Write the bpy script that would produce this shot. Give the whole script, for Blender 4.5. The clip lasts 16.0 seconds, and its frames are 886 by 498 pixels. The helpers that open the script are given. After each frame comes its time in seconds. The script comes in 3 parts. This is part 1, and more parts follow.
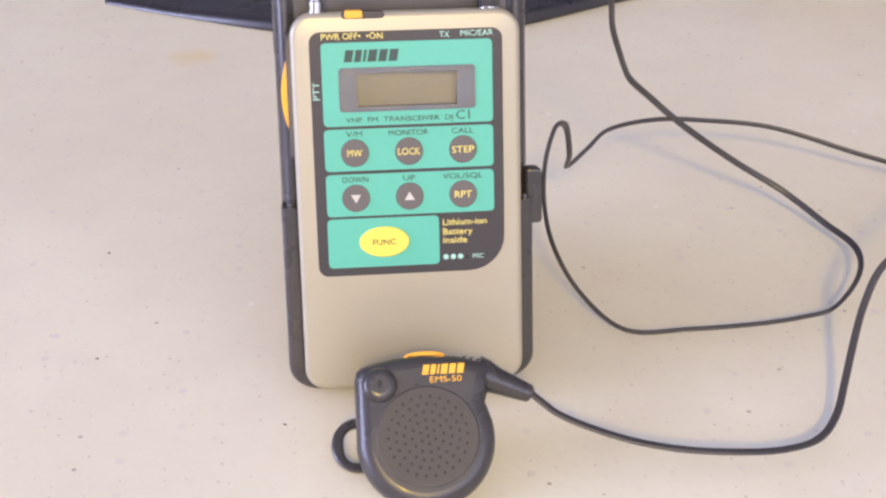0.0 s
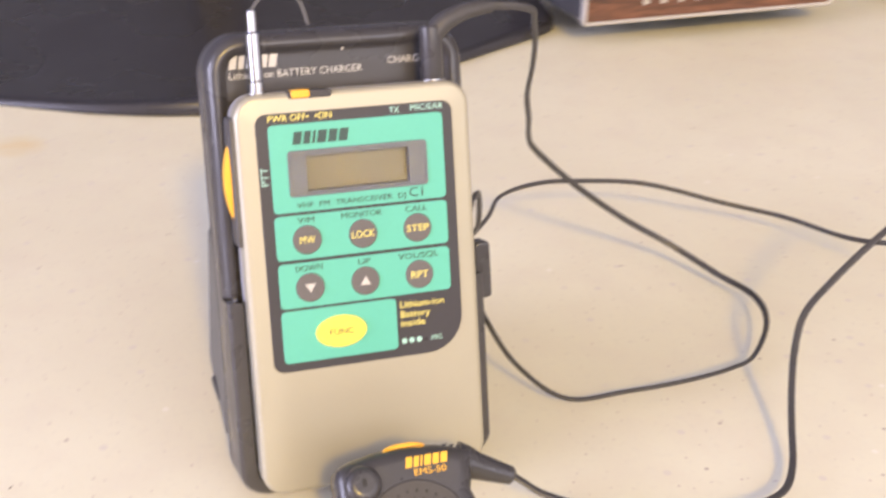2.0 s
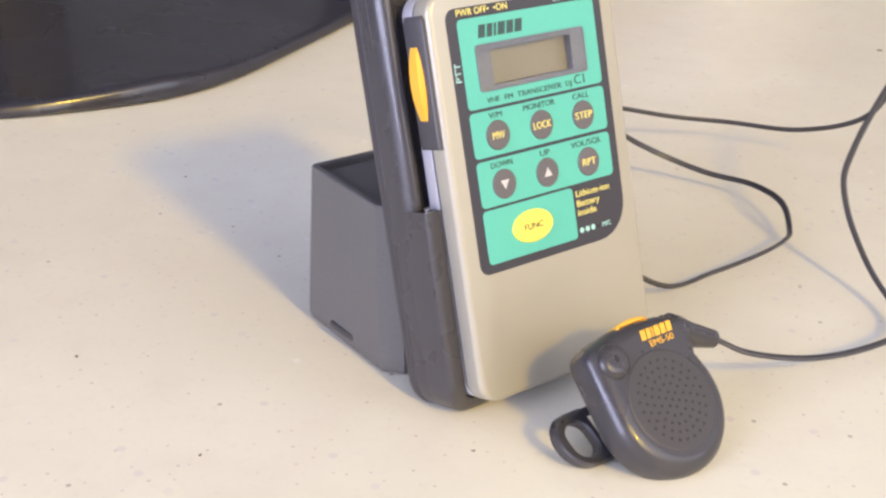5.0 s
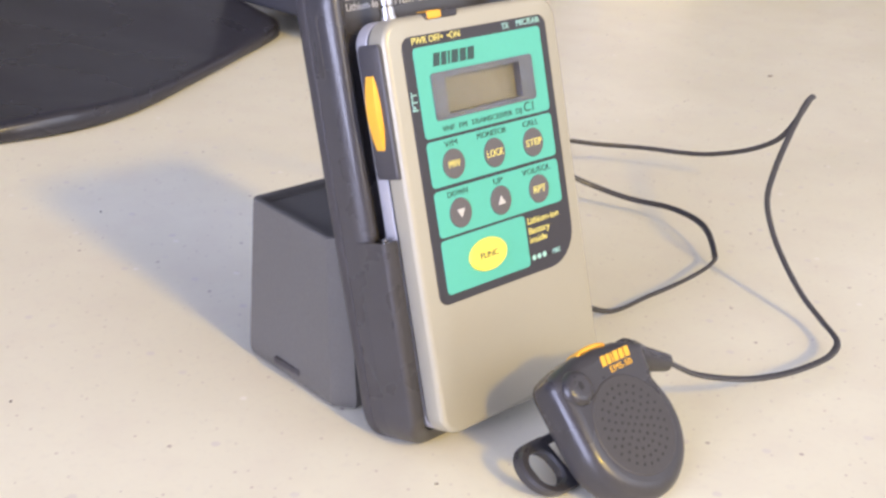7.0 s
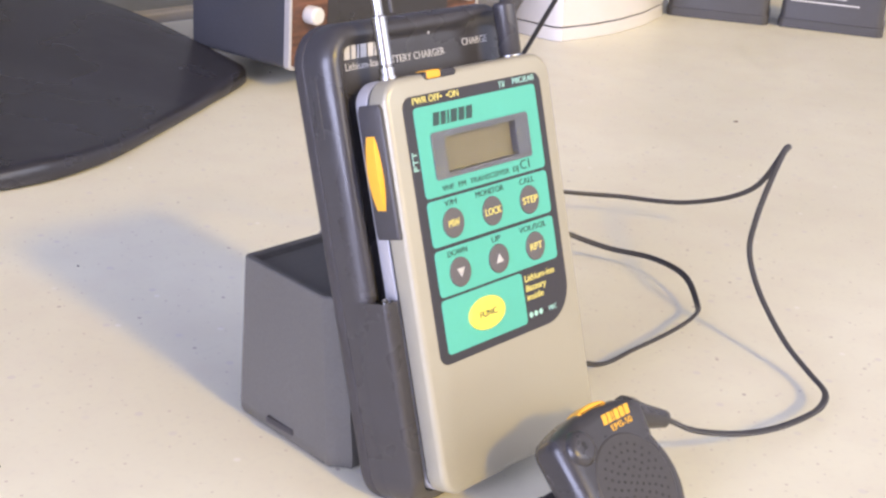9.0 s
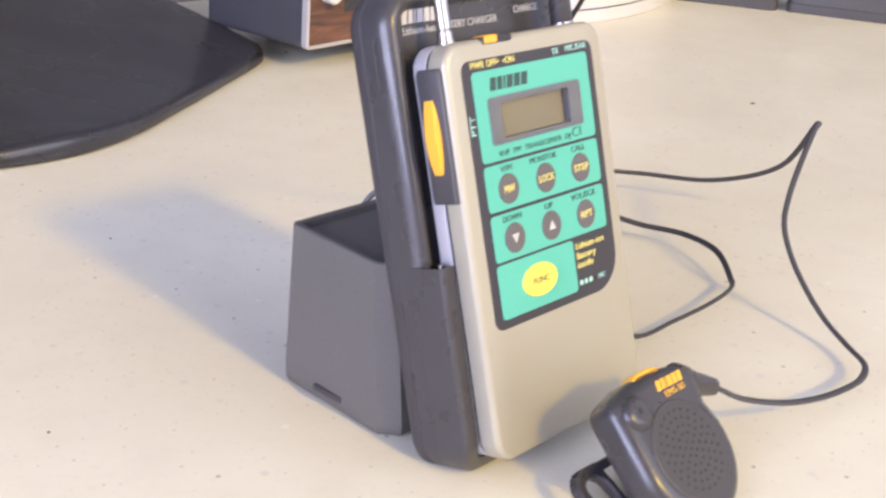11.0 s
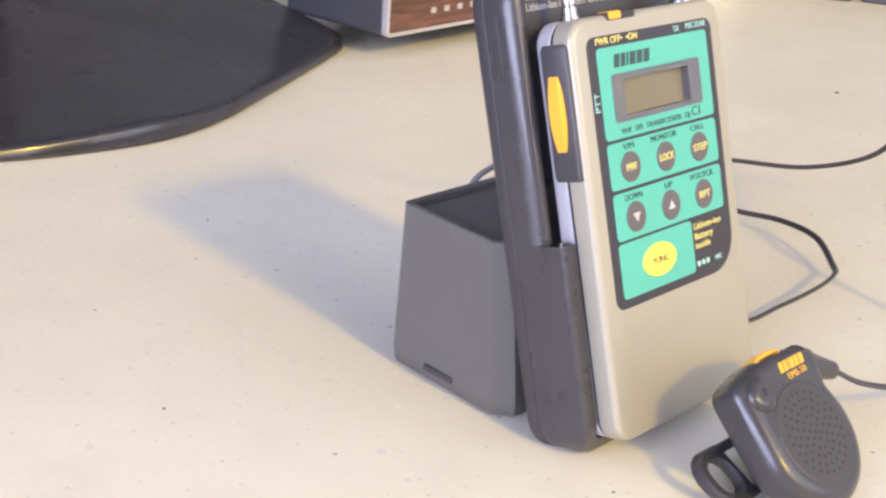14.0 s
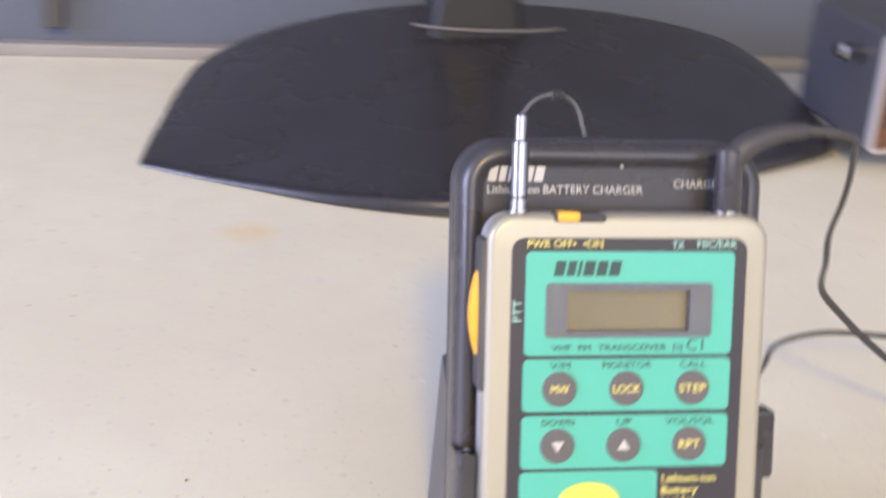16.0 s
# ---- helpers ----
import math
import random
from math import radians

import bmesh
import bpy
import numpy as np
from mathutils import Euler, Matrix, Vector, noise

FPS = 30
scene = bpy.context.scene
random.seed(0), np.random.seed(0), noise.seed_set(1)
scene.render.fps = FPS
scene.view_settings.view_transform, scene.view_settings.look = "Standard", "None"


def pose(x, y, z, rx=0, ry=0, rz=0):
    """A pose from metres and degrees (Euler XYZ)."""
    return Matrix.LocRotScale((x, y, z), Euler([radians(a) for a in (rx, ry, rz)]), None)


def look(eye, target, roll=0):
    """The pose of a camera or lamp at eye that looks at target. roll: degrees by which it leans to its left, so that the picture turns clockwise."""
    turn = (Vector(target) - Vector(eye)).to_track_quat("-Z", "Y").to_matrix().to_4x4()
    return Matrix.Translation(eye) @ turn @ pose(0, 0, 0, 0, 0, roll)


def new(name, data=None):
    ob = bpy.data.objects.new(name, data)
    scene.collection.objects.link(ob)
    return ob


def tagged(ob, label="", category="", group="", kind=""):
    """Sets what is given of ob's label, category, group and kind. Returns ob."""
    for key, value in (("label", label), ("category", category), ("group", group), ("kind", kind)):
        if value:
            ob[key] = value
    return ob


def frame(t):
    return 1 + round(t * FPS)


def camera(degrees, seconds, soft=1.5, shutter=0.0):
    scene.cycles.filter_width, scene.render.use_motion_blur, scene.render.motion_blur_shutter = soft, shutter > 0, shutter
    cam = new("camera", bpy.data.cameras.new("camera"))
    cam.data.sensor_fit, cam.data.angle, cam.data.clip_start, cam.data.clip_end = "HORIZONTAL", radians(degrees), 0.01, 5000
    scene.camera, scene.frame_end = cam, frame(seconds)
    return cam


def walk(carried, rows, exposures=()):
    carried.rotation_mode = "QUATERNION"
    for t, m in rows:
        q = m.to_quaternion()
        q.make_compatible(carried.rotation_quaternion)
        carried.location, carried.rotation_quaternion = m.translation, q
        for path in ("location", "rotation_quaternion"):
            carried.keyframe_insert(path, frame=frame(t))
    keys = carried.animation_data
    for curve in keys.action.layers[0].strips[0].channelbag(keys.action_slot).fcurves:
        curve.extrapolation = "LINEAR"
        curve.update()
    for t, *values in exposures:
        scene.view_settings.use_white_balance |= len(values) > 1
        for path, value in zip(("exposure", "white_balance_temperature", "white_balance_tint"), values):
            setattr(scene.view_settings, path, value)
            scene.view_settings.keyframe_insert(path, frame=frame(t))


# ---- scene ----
FOV = 37.0
cam = camera(FOV, 16.0, soft=2.4, shutter=1.0)
PATH = [
    (0.0, -0.02268, -0.27761, 0.20588, 60.007, -0.384, -5.878),
    (0.5, -0.02560, -0.27212, 0.20239, 60.053, -0.204, -7.024),
    (1.0, -0.03181, -0.26784, 0.19968, 60.490, -0.249, -8.845),
    (1.5, -0.04624, -0.26217, 0.20350, 61.105, -0.593, -12.268),
    (2.0, -0.07702, -0.25136, 0.20155, 63.065, -2.295, -18.807),
    (2.5, -0.09407, -0.24244, 0.18422, 64.732, -1.767, -23.378),
    (3.0, -0.12649, -0.22706, 0.16871, 65.876, -1.955, -26.249),
    (3.5, -0.16024, -0.21399, 0.16773, 65.249, -2.111, -28.659),
    (4.0, -0.17214, -0.21366, 0.16600, 65.426, -1.553, -30.856),
    (4.2, -0.17969, -0.21150, 0.16519, 65.577, -1.474, -32.599),
    (6.3, -0.21492, -0.18347, 0.16189, 66.241, -2.906, -42.903),
    (6.5, -0.21574, -0.18294, 0.16174, 66.504, -2.938, -43.335),
    (7.0, -0.21680, -0.18107, 0.16093, 67.321, -2.991, -44.401),
    (7.5, -0.21695, -0.18003, 0.16192, 68.055, -3.052, -45.198),
    (8.0, -0.21675, -0.17759, 0.16374, 68.735, -3.111, -45.917),
    (8.2, -0.21779, -0.17574, 0.16586, 68.883, -3.159, -46.300),
    (10.5, -0.23173, -0.16327, 0.16093, 68.686, -3.790, -47.070),
    (11.0, -0.23542, -0.15984, 0.15814, 68.677, -3.969, -47.304),
    (11.5, -0.24274, -0.14978, 0.15035, 69.432, -4.673, -48.658),
    (12.0, -0.24878, -0.14502, 0.14944, 69.299, -5.258, -48.847),
    (12.5, -0.25035, -0.14384, 0.14944, 69.063, -5.157, -48.343),
    (13.0, -0.25010, -0.14425, 0.14865, 68.996, -4.960, -47.470),
    (13.5, -0.24815, -0.14607, 0.15173, 68.496, -4.131, -46.415),
    (14.0, -0.24653, -0.14748, 0.15213, 68.437, -3.660, -45.366),
    (14.5, -0.23166, -0.15697, 0.16004, 67.515, -2.923, -41.915),
    (15.0, -0.18183, -0.17419, 0.16881, 66.616, -1.425, -33.685),
    (15.2, -0.15335, -0.18218, 0.17223, 66.454, -0.403, -28.410),
    (15.5, -0.12079, -0.18812, 0.18219, 65.543, -0.817, -20.772),
    (15.8, -0.09464, -0.19671, 0.18620, 66.234, -2.529, -13.079),
    (16.0, -0.07350, -0.20262, 0.18873, 66.665, -3.466, -7.755),
]
EXPO = [(0, -0.13, 7450, 23), (1.3, -0.12, 7450, 24), (2.0, 0.12, 8700, 21), (2.5, 0.18, 9400, 21), (3.0, 0.09, 9000, 19), (4.2, 0.02, 8300, 17), (6.3, 0.03, 7950, 16), (10.5, 0.1, 7900, 18), (14.5, 0.11, 8000, 17), (15.0, 0.13, 8100, 18), (15.5, 0.1, 7900, 18.5), (16, 0, 7400, 18)]
walk(cam, [(r[0], pose(*r[1:])) for r in PATH], EXPO)

# ---------------------------------------------------------------- light
world = bpy.data.worlds.new("sky")
scene.world = world
world.use_nodes = True
wn = world.node_tree.nodes
sky = wn.new("ShaderNodeTexSky")
sky.sky_type, sky.sun_disc = "NISHITA", False
sky.sun_elevation, sky.sun_rotation = radians(32), radians(188)
world.node_tree.links.new(sky.outputs[0], wn["Background"].inputs[0])
wn["Background"].inputs[1].default_value = 0.12

SUN_FROM = Vector((-0.088, -0.84, 0.53)).normalized()
sun = new("sun", bpy.data.lights.new("sun", "SUN"))
sun.data.energy, sun.data.angle, sun.data.color = 1.66, radians(5), (1.0, 0.74, 0.02)
sun.matrix_world = look(SUN_FROM * 1.5, (0, 0, 0))


def window_light(name, at, towards, wide, high, power, colour):
    lamp = new(name, bpy.data.lights.new(name, "AREA"))
    lamp.data.shape, lamp.data.size, lamp.data.size_y = "RECTANGLE", wide, high
    lamp.data.energy, lamp.data.color = power, colour
    lamp.matrix_world = look(at, towards)
    return lamp


window_light("sky_light_front", (0.55, -1.57, 1.0), (0.55, 0, 1.0), 2.2, 1.3, 30, (0.57, 0.70, 1.0))
window_light("sky_light_side", (-3.27, -0.55, 0.85), (0, -0.55, 0.85), 2.0, 1.5, 150, (0.485, 0.60, 1.0))


# ---------------------------------------------------------------- materials
def material(name, base, rough=0.5, metal=0.0, spread=0.12, grain=900.0, bump=0.02, blotch=25.0, coat=0.0, wear=0.0,
             step=0.0004):
    """A plain surface with fine grain, broad blotches and a slight relief."""
    m = bpy.data.materials.new(name)
    m.use_nodes = True
    n, link = m.node_tree.nodes, m.node_tree.links.new
    p = n["Principled BSDF"]
    p.inputs["Metallic"].default_value = metal
    p.inputs["Coat Weight"].default_value = coat
    p.inputs["Coat Roughness"].default_value = 0.08
    at = n.new("ShaderNodeTexCoord")
    fine, broad = n.new("ShaderNodeTexNoise"), n.new("ShaderNodeTexNoise")
    fine.inputs["Scale"].default_value, fine.inputs["Detail"].default_value = grain, 3
    broad.inputs["Scale"].default_value, broad.inputs["Detail"].default_value = blotch, 4
    for tex in (fine, broad):
        link(at.outputs["Object"], tex.inputs["Vector"])
    both = n.new("ShaderNodeMath")
    both.operation = "ADD"
    link(fine.outputs["Fac"], both.inputs[0])
    link(broad.outputs["Fac"], both.inputs[1])
    ramp = n.new("ShaderNodeMapRange")
    ramp.inputs["From Min"].default_value, ramp.inputs["From Max"].default_value = 0.6, 1.4
    ramp.inputs["To Min"].default_value, ramp.inputs["To Max"].default_value = 1 - spread, 1 + spread
    link(both.outputs[0], ramp.inputs["Value"])
    tint = n.new("ShaderNodeVectorMath")
    tint.operation = "SCALE"
    tint.inputs[0].default_value = base[:3]
    link(ramp.outputs[0], tint.inputs["Scale"])
    link(tint.outputs[0], p.inputs["Base Color"])
    gloss = n.new("ShaderNodeMapRange")
    gloss.inputs["From Min"].default_value, gloss.inputs["From Max"].default_value = 0.3, 0.7
    gloss.inputs["To Min"].default_value = max(0.02, rough - 0.06 - wear)
    gloss.inputs["To Max"].default_value = min(1, rough + 0.06 + wear)
    link(broad.outputs["Fac"], gloss.inputs["Value"])
    link(gloss.outputs[0], p.inputs["Roughness"])
    if bump:
        b = n.new("ShaderNodeBump")
        b.inputs["Strength"].default_value, b.inputs["Distance"].default_value = bump, step
        link(fine.outputs["Fac"], b.inputs["Height"])
        link(b.outputs[0], p.inputs["Normal"])
    return m


def table_material():
    """Cream solid surface: faint cloudiness, sparse brown and pale specks, one yellow stain."""
    m = bpy.data.materials.new("cream_laminate")
    m.use_nodes = True
    n, link = m.node_tree.nodes, m.node_tree.links.new
    p = n["Principled BSDF"]
    at = n.new("ShaderNodeTexCoord")

    def noise_of(scale, detail=4):
        t = n.new("ShaderNodeTexNoise")
        t.inputs["Scale"].default_value, t.inputs["Detail"].default_value = scale, detail
        link(at.outputs["Object"], t.inputs["Vector"])
        return t.outputs["Fac"]

    def ranged(value, a, b, c, d):
        r = n.new("ShaderNodeMapRange")
        for i, v in zip(("From Min", "From Max", "To Min", "To Max"), (a, b, c, d)):
            r.inputs[i].default_value = v
        link(value, r.inputs["Value"])
        return r.outputs[0]

    def mixed(fac, a, b):
        x = n.new("ShaderNodeMix")
        x.data_type = "RGBA"
        link(fac, x.inputs[0])
        for sock, v in ((x.inputs[6], a), (x.inputs[7], b)):
            if isinstance(v, tuple):
                sock.default_value = (*v, 1)
            else:
                link(v, sock)
        return x.outputs[2]

    def times(a, b):
        x = n.new("ShaderNodeMath")
        x.operation = "MULTIPLY"
        link(a, x.inputs[0])
        link(b, x.inputs[1])
        return x.outputs[0]

    colour = mixed(ranged(noise_of(9), 0.35, 0.65, 0, 1), (0.745, 0.715, 0.58), (0.795, 0.77, 0.635))
    colour = mixed(ranged(noise_of(420, 2), 0.55, 0.8, 0, 0.2), colour, (0.60, 0.56, 0.50))
    colour = mixed(ranged(noise_of(55, 3), 0.45, 0.75, 0, 0.45), colour, (0.72, 0.665, 0.56))
    for scale, size, share, dark in ((120.0, 0.065, 0.34, (0.59, 0.52, 0.45)), (70.0, 0.05, 0.16, (0.40, 0.33, 0.29)),
                                     (45.0, 0.05, 0.08, (0.86, 0.83, 0.76)), (80.0, 0.11, 0.30, (0.69, 0.65, 0.59)),
                                     (190.0, 0.09, 0.25, (0.63, 0.58, 0.50))):
        v = n.new("ShaderNodeTexVoronoi")
        v.voronoi_dimensions = "2D"
        v.inputs["Scale"].default_value = scale
        link(at.outputs["Object"], v.inputs["Vector"])
        near = ranged(v.outputs["Distance"], size * 0.6, size, 1, 0)
        split = n.new("ShaderNodeSeparateColor")
        link(v.outputs["Color"], split.inputs[0])
        few = ranged(split.outputs[0], share * 0.5, share, 0.85, 0)
        colour = mixed(times(near, few), colour, dark)
    away = n.new("ShaderNodeVectorMath")
    away.operation = "DISTANCE"
    link(at.outputs["Object"], away.inputs[0])
    away.inputs[1].default_value = (-0.0725, 0.251, -0.0026)
    stain = times(ranged(away.outputs["Value"], 0.004, 0.013, 1, 0), ranged(noise_of(90), 0.35, 0.6, 0.15, 0.6))
    colour = mixed(stain, colour, (0.74, 0.57, 0.28))
    link(colour, p.inputs["Base Color"])
    link(ranged(noise_of(40), 0.3, 0.7, 0.36, 0.5), p.inputs["Roughness"])
    b = n.new("ShaderNodeBump")
    b.inputs["Strength"].default_value, b.inputs["Distance"].default_value = 0.05, 0.0004
    link(noise_of(600, 2), b.inputs["Height"])
    link(b.outputs[0], p.inputs["Normal"])
    return m


def wood_material():
    """Red-brown wood-grain facing with long streaks."""
    m = material("woodgrain_facing", (0.2, 0.06, 0.035), 0.4, bump=0.0)
    n, link = m.node_tree.nodes, m.node_tree.links.new
    at, place = n.new("ShaderNodeTexCoord"), n.new("ShaderNodeMapping")
    place.inputs["Scale"].default_value = (18, 60, 130)
    link(at.outputs["Object"], place.inputs["Vector"])
    streak = n.new("ShaderNodeTexNoise")
    streak.inputs["Scale"].default_value, streak.inputs["Detail"].default_value = 1.6, 6
    streak.inputs["Distortion"].default_value = 1.2
    link(place.outputs[0], streak.inputs["Vector"])
    ramp = n.new("ShaderNodeValToRGB")
    ramp.color_ramp.elements[0].position, ramp.color_ramp.elements[0].color = 0.35, (0.06, 0.028, 0.02, 1)
    ramp.color_ramp.elements[1].position, ramp.color_ramp.elements[1].color = 0.7, (0.21, 0.09, 0.055, 1)
    link(streak.outputs["Fac"], ramp.inputs[0])
    link(ramp.outputs[0], n["Principled BSDF"].inputs["Base Color"])
    return m


M_TABLE = table_material()
M_WOOD = wood_material()
M_SILVER = material("champagne_paint", (0.415, 0.39, 0.312), 0.38, 0.25, 0.04, 2600, 0.05, 30)
M_REAR = material("silver_grey_paint", (0.47, 0.47, 0.51), 0.36, 0.3, 0.04, 2600, 0.05, 30)
M_PANEL = material("dark_face_film", (0.036, 0.034, 0.041), 0.42, 0, 0.1, 1500, 0.02)
M_TEAL = material("turquoise_film", (0.068, 0.46, 0.365), 0.42, 0, 0.03, 1500, 0.02, 40)
M_KEY = material("grey_rubber", (0.115, 0.108, 0.115), 0.55, 0, 0.1, 1800, 0.05)
M_SWITCH = material("charcoal_switch_plastic", (0.06, 0.057, 0.062), 0.42, 0, 0.1, 1500, 0.05)
M_YELLOW = material("yellow_rubber", (0.92, 0.74, 0.12), 0.5, 0, 0.04, 1800, 0.03)
M_AMBER = material("amber_plastic", (0.92, 0.45, 0.05), 0.4, 0, 0.05, 1500, 0.03)
M_YINK = material("yellow_print", (0.85, 0.74, 0.22), 0.55, 0, 0.05, bump=0)
M_TINK = material("pale_green_print", (0.36, 0.68, 0.60), 0.55, 0, 0.05, bump=0)
M_DINK = material("dark_print", (0.03, 0.07, 0.07), 0.55, 0, 0.1, bump=0)
M_WINK = material("white_print", (0.56, 0.55, 0.54), 0.5, 0, 0.06, bump=0)
M_OINK = material("orange_print", (0.90, 0.47, 0.05), 0.5, 0, 0.06, bump=0)
M_BEZEL = material("slate_bezel", (0.125, 0.137, 0.165), 0.45, 0, 0.04, coat=0.05)
M_WELL = material("slate_well", (0.10, 0.10, 0.115), 0.5, 0, 0.06)
M_LCD = material("olive_display", (0.2, 0.178, 0.12), 0.35, 0, 0.06, 2500, 0.01, coat=0.15)
M_CHARGER = material("black_satin_plastic", (0.050, 0.048, 0.053), 0.3, 0, 0.10, 1600, 0.05, 60, wear=0.05, coat=0.2)
M_CHARGER_IN = material("black_grained_plastic", (0.048, 0.045, 0.05), 0.42, 0, 0.14, 1600, 0.12, 60)
M_STRIP = material("grey_edge_strip", (0.27, 0.265, 0.27), 0.6, 0, 0.1, 900, 0.1)
M_STAND = material("dark_grey_plastic", (0.128, 0.121, 0.109), 0.6, 0, 0.1, 1200, 0.15, 50)
M_DARK = material("black_gap", (0.012, 0.012, 0.014), 0.6, 0, 0.1)
M_MIC = material("black_matte_plastic", (0.044, 0.042, 0.046), 0.3, 0, 0.12, 1700, 0.1, 60, wear=0.05, coat=0.15)
# near-black that stands in for the shade inside the sound holes
M_HOLE = material("sound_hole_shade", (0.03, 0.028, 0.031), 0.7, 0, 0.2)
M_MICFACE = material("black_grille_plastic", (0.05, 0.047, 0.05), 0.5, 0, 0.12, 1700, 0.1, 60)
M_CABLE = material("black_cable_rubber", (0.05, 0.048, 0.052), 0.45, 0, 0.2, 800, 0.08, 80)
M_LEAD = material("grey_lead_sheath", (0.20, 0.19, 0.19), 0.45, 0, 0.15, 800, 0.05, 80)
M_CHROME = material("chrome", (0.42, 0.41, 0.40), 0.2, 1.0, 0.05, 700, 0.01)
M_CLEAR = material("clear_antenna_tube", (0.14, 0.14, 0.15), 0.2, 0, 0.1, coat=0.5)
M_GLOSS = material("piano_black_plastic", (0.023, 0.022, 0.028), 0.28, 0, 0.12, 400, 0.01, 20, coat=0.4, wear=0.03)
M_NECK = material("black_satin_neck", (0.016, 0.016, 0.018), 0.5, 0, 0.12, 900, 0.03)
M_FRAME = material("dull_silver_frame", (0.46, 0.44, 0.43), 0.4, 0.2, 0.06)
M_BODY = material("dark_steel_case", (0.08, 0.08, 0.09), 0.45, 0.3, 0.12)
M_WHITE = material("white_plastic", (0.60, 0.59, 0.60), 0.4, 0, 0.04)
M_BOX = material("charcoal_plastic", (0.06, 0.058, 0.062), 0.45, 0, 0.12)
# the wall's shade out of the sun is put into this dark bluish base
M_WALL = material("shaded_grey_blue_paint", (0.105, 0.125, 0.18), 0.8, 0, 0.05, 500, 0.15, 4)
M_ROOM = material("warm_white_paint", (0.72, 0.70, 0.68), 0.85, 0, 0.04, 300, 0.15, 3)
M_FLOOR = material("brown_carpet", (0.22, 0.17, 0.13), 0.95, 0, 0.2, 700, 0.3, 12)
M_CRUMB = material("brown_dirt", (0.2, 0.16, 0.13), 0.8, 0, 0.2)
M_PALM = material("ivory_knob_plastic", (0.62, 0.60, 0.58), 0.25, 0, 0.03, coat=0.4)


def glass_material():
    m = bpy.data.materials.new("clear_window")
    m.use_nodes = True
    p = m.node_tree.nodes["Principled BSDF"]
    p.inputs["Transmission Weight"].default_value = 1
    p.inputs["Roughness"].default_value = 0.03
    p.inputs["IOR"].default_value = 1.12
    return m


M_GLASS = glass_material()

# ---------------------------------------------------------------- mesh helpers (millimetres)
MM = 0.001


def part(name, bm, mat, parent, label="", smooth=35):
    """Links a bmesh, in millimetres, as one mesh object under parent."""
    bmesh.ops.recalc_face_normals(bm, faces=bm.faces)
    me = bpy.data.meshes.new(name)
    bmesh.ops.scale(bm, vec=(MM, MM, MM), verts=bm.verts)
    bm.to_mesh(me)
    bm.free()
    me.materials.append(mat)
    for f in me.polygons:
        f.use_smooth = True
    me.set_sharp_from_angle(angle=radians(smooth))
    ob = new(name, me)
    ob.parent = parent
    return tagged(ob, label)


def thing(name, m, label, category, group="", kind=""):
    ob = new(name)
    ob.empty_display_size = 0.01
    ob.matrix_world = m
    return tagged(ob, label, category, group, kind)


def rounded(x0, x1, z0, z1, r, seg=6):
    """A rounded rectangle; r: one radius or four (bottom left, bottom right, top right, top left)."""
    rs = r if isinstance(r, (tuple, list)) else (r,) * 4
    out = []
    for (cx, cz, sx, sz, a0), q in zip(((x0, z0, 1, 1, 180), (x1, z0, -1, 1, 270), (x1, z1, -1, -1, 0), (x0, z1, 1, -1, 90)), rs):
        q = max(q, 0.01)
        for k in range(seg + 1):
            a = radians(a0 + 90 * k / seg)
            out.append((cx + sx * q + q * math.cos(a), cz + sz * q + q * math.sin(a)))
    return out


def ellipse(cx, cz, rx, rz, n=32):
    return [(cx + rx * math.cos(2 * math.pi * k / n), cz + rz * math.sin(2 * math.pi * k / n)) for k in range(n)]


def inset(outline, d):
    """Moves a counter-clockwise outline inwards by d."""
    n, out = len(outline), []
    for i in range(n):
        a, b, c = Vector(outline[i - 1]), Vector(outline[i]), Vector(outline[(i + 1) % n])
        e1, e2 = (b - a), (c - b)
        e1 = e1.normalized() if e1.length > 1e-6 else e2.normalized()
        e2 = e2.normalized() if e2.length > 1e-6 else e1
        n1, n2 = Vector((-e1.y, e1.x)), Vector((-e2.y, e2.x))
        m = (n1 + n2)
        m = m.normalized() if m.length > 1e-6 else n1
        s = d / max(0.5, m.dot(n1))
        out.append((b.x + m.x * s, b.y + m.y * s))
    return out


def loft(outline, profile, bm=None, close=(True, True)):
    """Rings of the outline (x, z), one for each (inset, y) of the profile."""
    bm = bm or bmesh.new()
    rings = []
    for d, y in profile:
        rings.append([bm.verts.new((x, y, z)) for x, z in inset(outline, d)])
    n = len(outline)
    for a, b in zip(rings, rings[1:]):
        for i in range(n):
            bm.faces.new((a[i], a[(i + 1) % n], b[(i + 1) % n], b[i]))
    if close[0]:
        bm.faces.new(rings[0])
    if close[1]:
        bm.faces.new(rings[-1])
    return bm


def slab(outline, y0, y1, edge=0.4, back=None, bm=None):
    """A plate from y0 (front) to y1 with rounded edges."""
    back = edge if back is None else back
    prof = [(edge + min(0.3, edge * 0.5), y0)]
    for k in range(5):
        a = math.pi / 2 * k / 4
        prof.append((edge * (1 - math.sin(a)), y0 + edge * (1 - math.cos(a))))
    for k in range(5):
        a = math.pi / 2 * k / 4
        prof.append((back * (1 - math.cos(a)), y1 - back * (1 - math.sin(a))))
    prof.append((back + min(0.3, back * 0.5), y1))
    return loft(outline, prof, bm)


def box(x0, x1, y0, y1, z0, z1, edge=0.5, bm=None):
    return slab(rounded(x0, x1, z0, z1, max(edge * 1.6, 0.04), 3), y0, y1, edge, None, bm)


